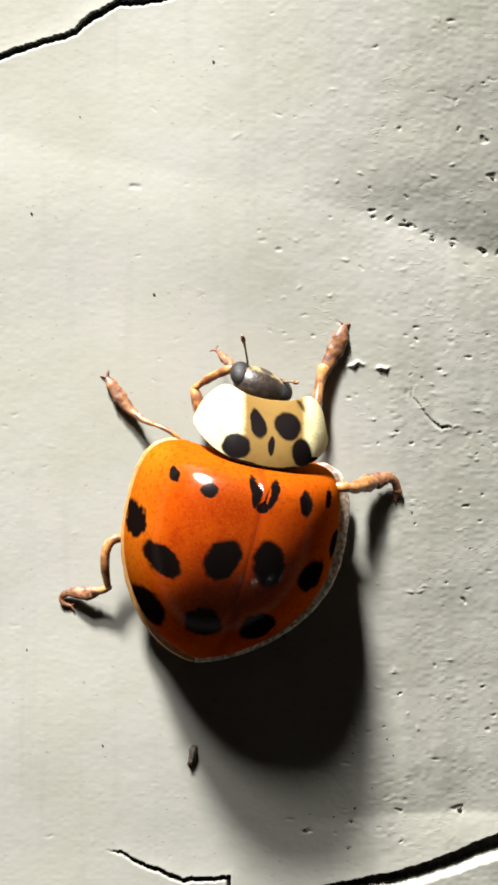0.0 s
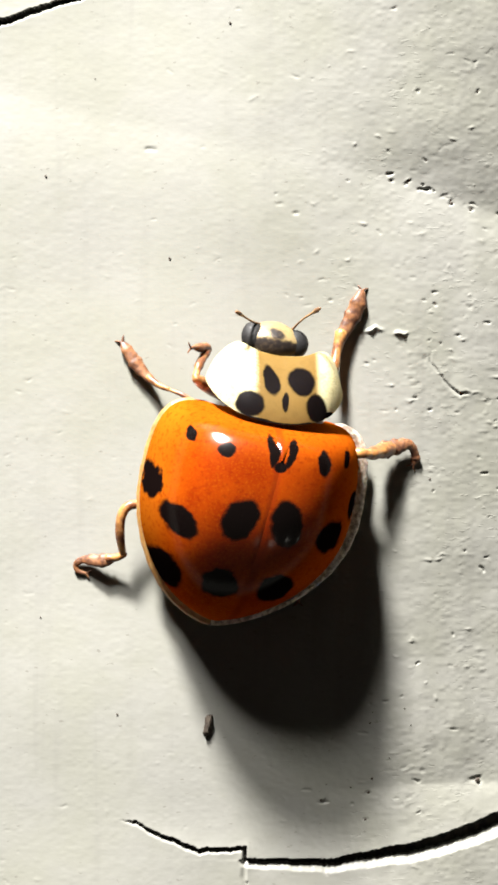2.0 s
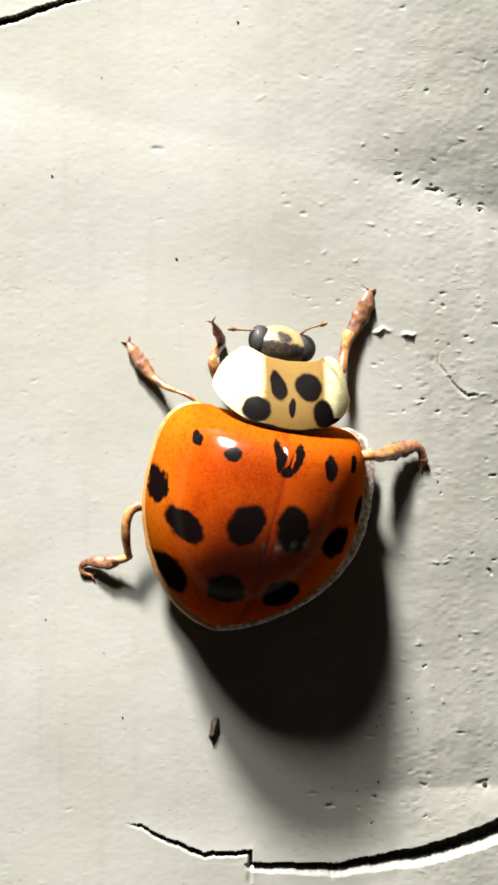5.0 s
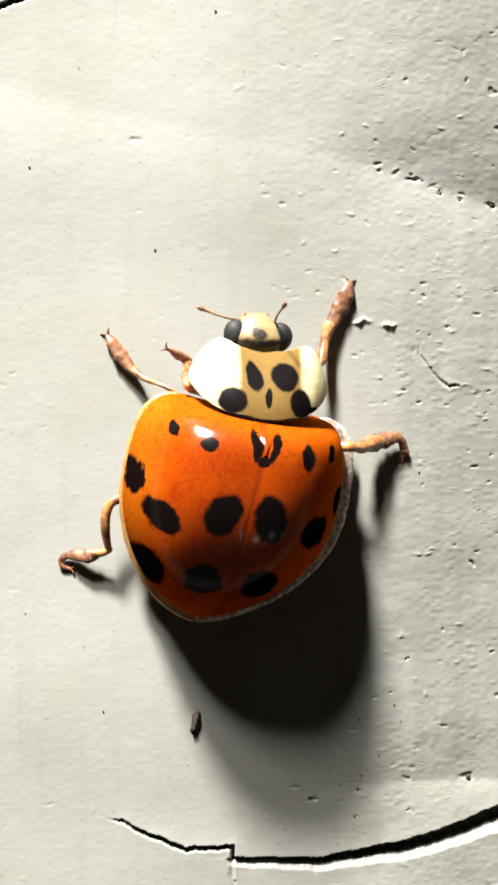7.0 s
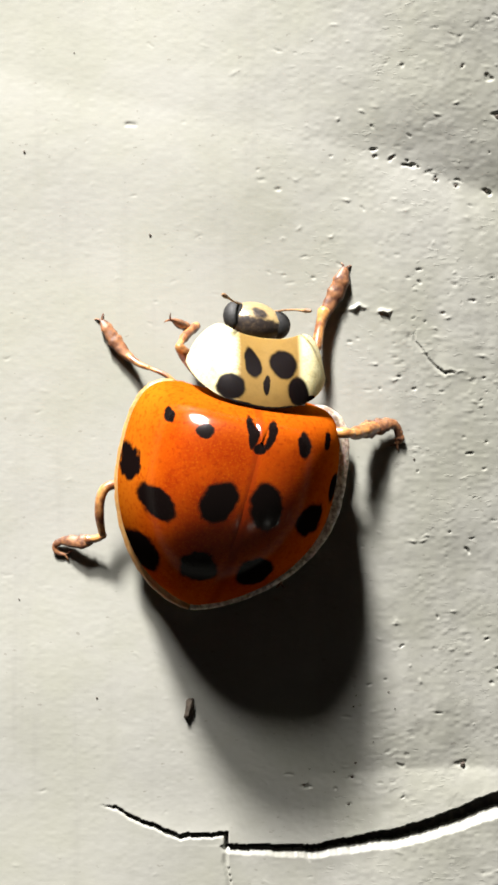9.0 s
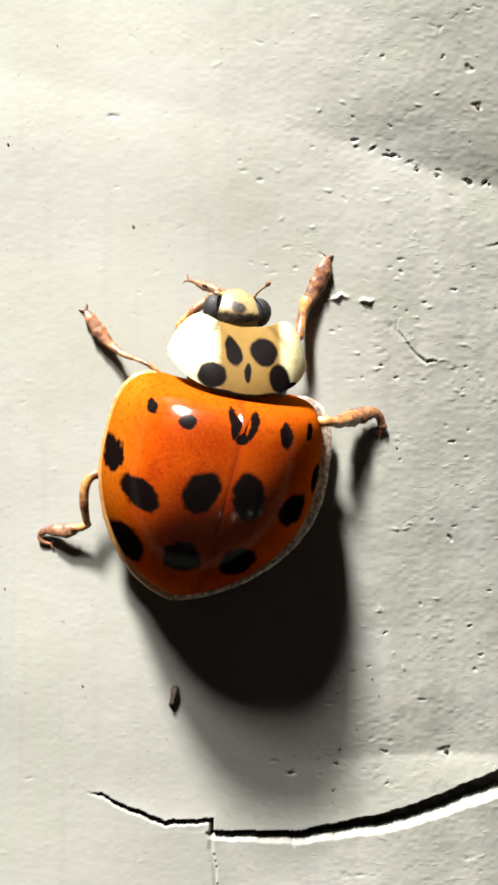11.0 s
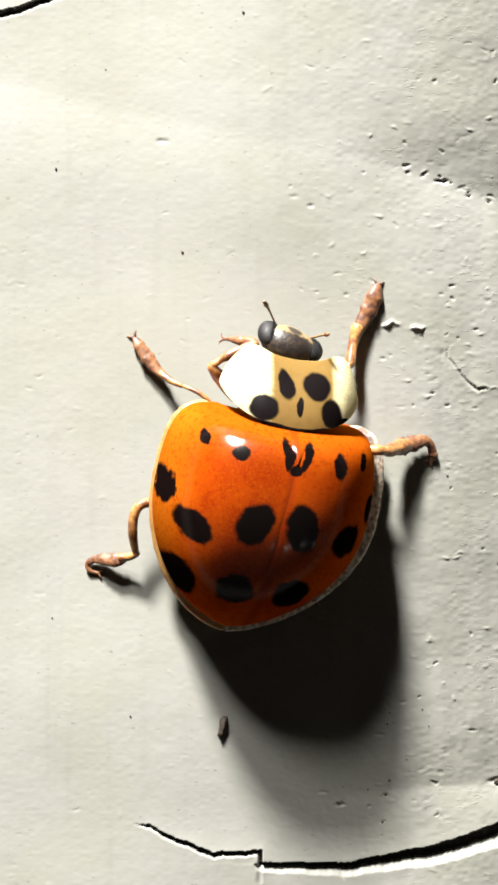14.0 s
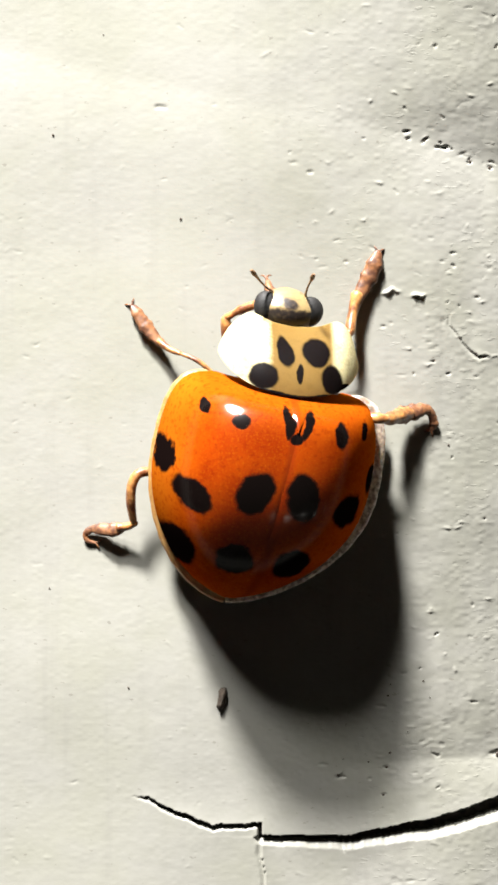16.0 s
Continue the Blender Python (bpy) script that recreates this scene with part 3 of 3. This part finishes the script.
def half_width(y):
    """Plan of the wing cases: square shoulders, round tail."""
    u = y - 0.3
    return 2.73 * max(1 - (u / 2.08) ** 2.5, 0) ** 0.12 if u > 0 else 2.73 * max(1 - (-u / 3.2) ** 2, 0) ** 0.63


def tail_bend(y):
    """The tail end is carried a little to one side."""
    return -0.055 * min(y + 0.2, 0) ** 2


def crest(y):
    if y < APEX:
        return DOME * max(1 - ((APEX - y) / (APEX + 2.78)) ** 2, 0) ** 0.6
    f = min((y - APEX) / (2.36 - APEX), 1)
    return DOME * (1 - 0.15 * f ** 2 - 0.55 * f ** 8)


def inset(y):
    """From the outer edge's y to that of the dome's foot."""
    return 0.3 + (y - 0.3) * (0.985 if y > 0.3 else 0.945)


def dome_scale(side):
    return 0.978 if side < 0 else 0.895


def elytron_point(side, u, y):
    """u runs from the seam (0) to the dome's foot (1)."""
    yd = inset(y)
    z = RIM + crest(yd) * (max(1 - u ** 3.2, 0) ** 0.5 if side < 0 else max(1 - u ** 2.3, 0) ** 0.62)
    x = u * half_width(y) * dome_scale(side)
    z -= 0.012 * math.exp(-(x / 0.04) ** 2)
    seam = -0.13 * min(max((1.7 - yd) / 1.7, 0), 1)  # the seam runs a little askew
    return side * (x + 0.0008) + tail_bend(yd) + seam * (1 - u), yd, z


def build_elytron(side, label):
    # rows close up at the shoulders and at the tail
    ys = [2.372 - 5.245 * (0.5 - 0.5 * math.cos(math.pi * i / 100)) for i in range(101)]
    us = [math.sin(math.pi / 2 * k / 44) for k in range(45)]
    ob = part("elytron", thick(sheet([[elytron_point(side, u, y) for u in us] for y in ys]), 0.03), ELYTRON, ladybird, label)
    # flattened translucent edge that runs round the outside, a little upturned and uneven
    rows = []
    for i, y in enumerate(ys[4:] + [-2.885, -2.894, -2.8995]):
        x0, y0 = half_width(y) * dome_scale(side) - 0.03, inset(y)
        x1, y1 = half_width(y), y
        lip = 0.007 * math.sin(i * 0.9) + 0.004 * math.sin(i * 2.3)
        rows.append([(side * (x0 + (x1 - x0) * f + lip * f) + tail_bend(y), y0 + (y1 - y0) * f, RIM + z)
                     for f, z in ((0, 0.12), (0.25, 0.09), (0.55, 0.07), (0.85, 0.05), (1, 0.0))])
    part("margin", thick(sheet(rows), 0.04), LIT_MARGIN if side > 0 else AMBER_RIM, ob, "translucent edge, coloured paler for the light it catches" if side > 0 else "amber translucent edge")
    return ob


def build_scutellum():
    """A small heart-shaped plate where the wing cases meet the neck shield."""
    rows = []
    for j in range(13):
        f = j / 12
        w = 0.17 * (1 - f) ** 0.7 + 0.012
        y = 2.02 - 0.52 * f
        z = RIM + crest(y) + 0.005
        rows.append([(w * s - 0.01, y, z + 0.05 * (1 - s * s)) for s in (-1, -0.7, -0.3, 0, 0.3, 0.7, 1)])
    return part("scutellum", thick(sheet(rows), 0.05), ELYTRON, ladybird, "small glossy reddish brown plate")


def build_pronotum():
    """Neck shield: a saddle with round front lobes and a bowed back edge."""
    rows = []
    n, m = 30, 48
    for j in range(n + 1):
        v = j / n
        row = []
        for i in range(m + 1):
            u = 0.992 * math.sin(math.pi / 2 * (-1 + 2 * i / m))
            a = abs(u)
            front = (0.80 + 0.20 * math.exp(-((a - 0.68) / 0.24) ** 2)) * max(1 - a ** 5, 0) ** 0.5 + 0.10 * a
            back = -0.70 * max(1 - a ** 2.8, 0) ** 0.6 + 0.10 * a
            y = back + (front - back) * v
            x = u * 1.66 * (1 - 0.05 * v * v)
            top = 2.27 - 0.10 * v - 0.85 * v ** 2
            rim = 0.95 - 0.10 * v
            z = rim + (top - rim) * max(1 - a ** (3.0 if u < 0 else 2.3), 0) ** (0.6 if u < 0 else 0.68)
            # the lobes stand a little away from the middle, with a shallow groove between
            z -= 0.05 * math.exp(-((a - 0.58) / 0.10) ** 2) * v
            row.append((x, y, z))
        rows.append(row)
    return part("pronotum", thick(sheet(rows), 0.06), PRONOTUM, ladybird, "cream neck shield with five black marks")


def build_head():
    def shaped(q):
        f = max(q.y, 0)
        return Vector((q.x * (1 - 0.42 * f * f), q.y, q.z - 0.24 * f))
    ob = part("head", ellipsoid((0, 0.22, 0), (0.68, 0.52, 0.44), 40, 24, shaped), HEAD, ladybird, "black head with a cream face")
    for s in (-1, 1):
        part("eye", ellipsoid((s * 0.50 - 0.02, 0.24, 0.07), (0.305 + 0.025 * s, 0.35, 0.24), 24, 14,
                              lambda q, s=s: Vector((q.x + s * 0.05 * q.y, q.y, q.z))), EYE, ob, "black bulging eye")
        part("palp", tube([(s * 0.22, 0.52, -0.28), (s * 0.32, 0.6, -0.36), (s * 0.26, 0.68, -0.46)], [0.045, 0.05, 0.07], 8), TARSUS, ob)
    part("mouth_shield", ellipsoid((0, 0.62, -0.22), (0.30, 0.14, 0.12), 20, 12), LEG, ob, "amber upper lip")
    return ob


def build_antenna(head):
    """Thin stalk of small joints with a dark club at the end, along +x."""
    path = [(0, 0, 0), (0.16, 0.01, 0.015), (0.34, 0.03, 0.03), (0.52, 0.035, 0.035), (0.70, 0.03, 0.04), (0.90, 0.01, 0.04), (1.03, 0.0, 0.035), (1.15, -0.01, 0.03)]
    ob = part("antenna", tube(path, [0.045, 0.03, 0.026, 0.024, 0.024, 0.034, 0.058, 0.04], 8), FEELER, head, "thin brown feeler")
    return ob


def settle(x, y, z):
    """Lets the lower parts of a leg follow the board's unevenness."""
    w = BUG @ (Vector((x, y, 0)) * MM)
    return x, y, z + FLOOR(w.x / MM / 0.984, w.y / MM) * min(max(1 - (z - 0.06) / 1.1, 0), 1)


def build_leg(name_label, femur, tibia, foot, radii, seed, knobs):
    """Thigh, shin, hairy foot and two claws; radii of thigh and shin, then those of the foot from joint to joint."""
    rng = random.Random(seed)
    a, b = radii
    femur, tibia, foot = ([settle(*q) for q in path] for path in (femur, tibia, foot))
    top = part("leg", tube(femur, [a * 0.9] + [a] * (len(femur) - 2) + [a * 0.7], 12), LEG, ladybird, name_label)
    part("tibia", tube(tibia, [b * 0.75] + [b * 0.9] * (len(tibia) - 2) + [b * 1.15], 12, 70, rng), LEG, top)
    part("tarsus", tube(foot, knobs, 11, 130, rng, 0.5), TARSUS, top, "brown hairy foot")
    tip, back = Vector(foot[-1]), (Vector(foot[-1]) - Vector(foot[-2])).normalized()
    for s in (-1, 1):
        w = back.cross(Vector((0, 0, 1))).normalized() * s
        part("claw", tube([tip, tip + back * 0.09 + w * 0.07, tip + back * 0.13 + w * 0.13 - Vector((0, 0, 0.03))], [0.03, 0.024, 0.008], 6), TARSUS, top)
    return top


FEMUR, TIBIA, FOOT = 1.15, 1.15, 0.85


def build_ladybird():
    belly = part("abdomen", ellipsoid((-0.1, -0.15, 0.75), (2.3, 2.3, 0.5)), UNDERSIDE, ladybird, "dark brown underside")
    chest = part("thorax", ellipsoid((0, 2.3, 1.0), (1.2, 1.1, 0.45)), UNDERSIDE, ladybird, "dark brown chest")
    left, right = build_elytron(-1, "orange spotted left wing case"), build_elytron(1, "orange spotted right wing case")
    plate = build_scutellum()
    pronotum, head = build_pronotum(), build_head()
    feelers = build_antenna(head), build_antenna(head)
    build_leg("amber leg stretched forward", [(-1.3, 2.2, 0.7), (-1.75, 2.48, 0.7), (-2.2, 2.6, 0.52)], [(-2.2, 2.6, 0.52), (-2.45, 2.66, 0.38), (-2.72, 2.8, 0.24)],
              [(-2.62, 2.74, 0.26), (-2.86, 2.9, 0.17), (-3.1, 3.12, 0.12), (-3.34, 3.38, 0.09), (-3.47, 3.52, 0.05)], (0.06, 0.08), 1, (0.10, 0.14, 0.17, 0.15, 0.07))
    build_leg("amber foreleg stretched forward", [(0.9, 2.9, 0.55), (1.35, 3.35, 0.65), (1.58, 3.75, 0.55)], [(1.57, 3.7, 0.52), (1.57, 4.1, 0.34), (1.62, 4.62, 0.18)],
              [(1.62, 4.45, 0.28), (1.72, 4.8, 0.17), (1.83, 5.12, 0.12), (1.90, 5.42, 0.10), (1.93, 5.66, 0.05)], (0.11, 0.14), 2, (0.13, 0.17, 0.21, 0.19, 0.09))
    build_leg("amber middle leg with a hooked foot", [(1.7, 1.76, 0.6), (2.45, 1.86, 0.95), (2.75, 1.88, 0.82)], [(2.7, 1.87, 0.84), (2.95, 1.98, 0.55), (3.25, 2.12, 0.30)],
              [(3.1, 2.05, 0.36), (3.35, 2.16, 0.26), (3.6, 2.27, 0.2), (3.76, 2.22, 0.14), (3.85, 2.08, 0.1), (3.89, 1.95, 0.07), (3.85, 1.84, 0.05)], (0.13, 0.18), 3,
              (0.23, 0.22, 0.13, 0.11, 0.12, 0.12, 0.06))
    build_leg("amber hind leg folded beside the wing case", [(-1.9, -0.1, 0.6), (-2.6, -0.22, 0.8), (-2.79, -0.5, 0.8), (-2.76, -0.95, 0.68), (-2.62, -1.4, 0.46)],
              [(-2.58, -1.4, 0.46), (-2.72, -1.5, 0.40), (-2.95, -1.58, 0.32)],
              [(-2.85, -1.56, 0.34), (-3.1, -1.66, 0.28), (-3.34, -1.68, 0.2), (-3.56, -1.73, 0.12), (-3.68, -1.87, 0.08), (-3.6, -2.0, 0.06), (-3.42, -2.02, 0.05)], (0.115, 0.10), 4,
              (0.12, 0.17, 0.14, 0.09, 0.07, 0.06, 0.04))
    build_leg("amber hind leg tucked under the wing case", [(0.8, -0.8, 0.4), (1.3, -1.0, 0.42), (1.6, -1.2, 0.4)], [(1.6, -1.2, 0.4), (1.64, -1.4, 0.3), (1.62, -1.6, 0.2)],
              [(1.62, -1.55, 0.22), (1.65, -1.7, 0.12), (1.68, -1.85, 0.06)], (0.11, 0.1), 5, (0.08, 0.09, 0.05))
    # the foreleg that cleans the head, each joint at its own origin along +x
    rng = random.Random(9)
    femur = part("leg", tube([(0, 0, 0), (0.4, 0, 0.03), (0.85, 0, 0.03), (FEMUR, 0, 0)], [0.14, 0.17, 0.16, 0.10], 12), LEG, ladybird, "amber foreleg raised to the head")
    tibia = part("tibia", tube([(0, 0, 0), (0.4, 0.04, 0.02), (0.8, 0.03, 0.02), (TIBIA, 0, 0)], [0.075, 0.10, 0.115, 0.10], 12, 60, rng), LEG, ladybird, "amber shin of the raised foreleg")
    foot = part("tarsus", tube([(0, 0, 0), (0.2, -0.02, 0), (0.45, 0.01, 0), (0.68, 0.02, 0), (FOOT, 0.05, 0)], [0.09, 0.12, 0.11, 0.06, 0.03], 10, 60, rng), TARSUS, ladybird, "brown hairy foot of the raised foreleg")
    for s in (-1, 1):
        part("claw", tube([(FOOT - 0.02, 0.05, 0), (FOOT + 0.08, 0.05 + s * 0.06, 0), (FOOT + 0.11, 0.05 + s * 0.13, -0.02)], [0.03, 0.022, 0.008], 6), TARSUS, foot)
    return dict(belly=belly, chest=chest, left=left, right=right, plate=plate, pronotum=pronotum, head=head, feelers=feelers, leg=(femur, tibia, foot))


bug = build_ladybird()


# ---- what moves ----
# seconds, shift of the wing cases (x, y), shift of the neck shield (x, y), head bowed 0..1,
# heading and rise in degrees of the raised leg's thigh, shin and foot, of the left and of the right feeler
MOVES = [
    (0, 0.07, -0.09, 0.18, -0.09, 1, 116, 0, 38, 28, 135, -48, 114, 48, 0, 65),
    (0.5, 0.05, -0.08, 0.18, -0.16, 1, 136, 33, 42, 0, 152, -51, 114, 57, 357, 65),
    (1, 0.05, -0.07, 0.12, -0.13, 0.72, 104, 0, 42, 0, 112, 0, 107, 64, 17, 52),
    (1.5, 0.07, 0.05, 0.04, 0.11, 0.3, 131, 60, 93, -64, 167, 60, 200, 50, 36, 65),
    (2, 0.06, 0.03, 0.06, 0.08, 0.35, 159, 51, 76, -47, -175, 61, 168, 54, 48, 45),
    (2.5, 0.06, 0.01, 0.03, 0.07, 0.15, 140, 43, 50, -48, 76, 48, 187, 38, 7, 65),
    (3, 0.03, -0.06, 0.04, 0, 0.5, 118, 4, 30, 30, 125, 0, 144, 62, 15, 33),
    (3.2, 0.02, -0.07, 0.07, 0, 0.9, 109, 0, 43, 37, 110, -35, 149, 60, 27, 49),
    (5.3, 0.06, -0.03, 0.07, -0.01, 0.15, 131, 45, 74, -69, 133, 59, 197, 21, 47, 65),
    (5.5, 0.06, -0.04, 0.08, -0.03, 0, 179, 61, 75, -68, 152, 55, 182, 0, 81, 65),
    (6, 0, 0, 0.01, -0.04, 0.03, 176, 64, 96, -59, 161, 32, 176, 0, 43, 65),
    (6.5, 0, 0, 0, 0, 0.12, 164, 58, 83, -68, 162, 48, 178, 0, 28, 65),
    (7, 0, 0, 0, 0, 0, 179, 67, 93, -61, 155, 45, 174, 17, 73, 65),
    (7.5, 0.02, 0.04, 0.01, 0.04, 0.3, 169, 58, 80, -66, 157, 30, 167, 27, 356, 62),
    (8, 0.04, -0.03, 0.06, 0, 0.4, 135, 39, 38, 0, 137, 0, 143, 7, 24, 65),
    (8.2, 0.05, 0, 0.08, 0.02, 0.2, 138, 40, 72, -69, 139, 59, 154, 41, 36, 65),
    (10.3, -0.01, -0.09, 0.08, -0.1, 1, 139, 40, 47, -18, 161, 49, 116, 55, 359, 59),
    (10.5, -0.01, -0.09, 0.07, -0.09, 0.6, 118, 47, 51, -25, 119, 64, 163, 65, 21, 65),
    (11, 0.03, -0.08, 0.04, 0, 0.1, 106, 33, 47, 0, 161, -26, 169, 62, 54, 65),
    (11.5, 0.02, -0.1, 0.04, -0.07, 0.15, 169, 67, 85, -65, 154, 67, 160, 8, 31, 58),
    (12, -0.01, -0.14, 0.07, -0.14, 0.85, 110, 33, 35, -38, 124, 0, 137, 37, 11, 41),
    (12.5, 0.02, -0.1, 0.06, -0.03, 1, 139, 35, 37, 0, 143, 0, 115, 36, 23, 61),
    (13, 0.01, -0.1, 0, -0.02, 1, 155, 56, 54, -10, 141, -5, 134, 44, 18, 59),
    (13.5, 0.04, -0.11, 0.05, -0.09, 1, 132, 27, 41, 0, 154, -44, 125, 29, 16, 65),
    (14, 0.07, -0.1, 0.08, -0.11, 0.9, 139, 39, 36, 0, 176, -31, 132, 56, 16, 65),
    (14.5, 0.09, -0.11, 0.09, -0.1, 0.6, 124, 30, 36, 0, 134, -43, 175, 59, 1, 43),
    (15, 0.1, -0.08, 0.09, -0.04, 0.1, 154, 65, 85, -56, 164, 61, 199, 57, 36, 65),
    (15.5, 0.09, -0.1, 0.1, -0.1, 0.1, 115, 34, 38, 0, 101, -31, 176, 64, 73, 65),
    (16, 0.1, -0.13, 0.08, -0.11, 0.18, 111, 22, 31, 18, 101, -50, 151, 51, 85, 65),
]
HIP = Vector((-1.0, 2.62, 0.6))


def motions():
    shell, shield, head, femur, tibia, foot, feeler_l, feeler_r = [], [], [], [], [], [], [], []
    for t, ex, ey, px, py, down, *angles in MOVES:
        shell.append((t, pose(ex * MM, ey * MM, 0) @ LEAN))
        shield.append((t, LEAN @ pose((-0.08 + px) * MM, (2.88 + py) * MM, 0, 0, 0, 4 - 3 * down)))
        turned = LEAN @ pose((-0.26 + px * 0.8) * MM, (3.74 + py * 0.7 + 0.04 * down) * MM, (0.98 + 0.02 * down) * MM, -52 * down, 0, 6 - 20 * down)
        head.append((t, turned))
        joint = HIP + Vector((px, py, 0)) * 0.7
        for k, (rows, length) in enumerate(((femur, FEMUR), (tibia, TIBIA), (foot, FOOT))):
            m = pose(*(joint * MM), 0, -angles[2 * k + 1], angles[2 * k])
            rows.append((t, m))
            joint = joint + m.to_3x3() @ Vector((length, 0, 0))
        # the feelers turn in the head's own space
        back = turned.to_3x3().inverted()
        for rows, side, k in ((feeler_l, -1, 6), (feeler_r, 1, 8)):
            way = back @ (pose(0, 0, 0, 0, -angles[k + 1], angles[k]).to_3x3() @ Vector((1, 0, 0)))
            rows.append((t, Matrix.Translation(Vector((side * 0.36, 0.56, 0.02)) * MM) @ way.to_track_quat("X", "Z").to_matrix().to_4x4()))
    for ob in (bug["belly"], bug["left"], bug["right"], bug["plate"]):
        walk(ob, shell)
    walk(bug["chest"], [(t, m @ pose(0.08 * MM, -2.88 * MM, 0)) for t, m in shield])
    for ob, rows in ((bug["pronotum"], shield), (bug["head"], head), (bug["leg"][0], femur), (bug["leg"][1], tibia), (bug["leg"][2], foot),
                     (bug["feelers"][0], feeler_l), (bug["feelers"][1], feeler_r)):
        walk(ob, rows)


motions()
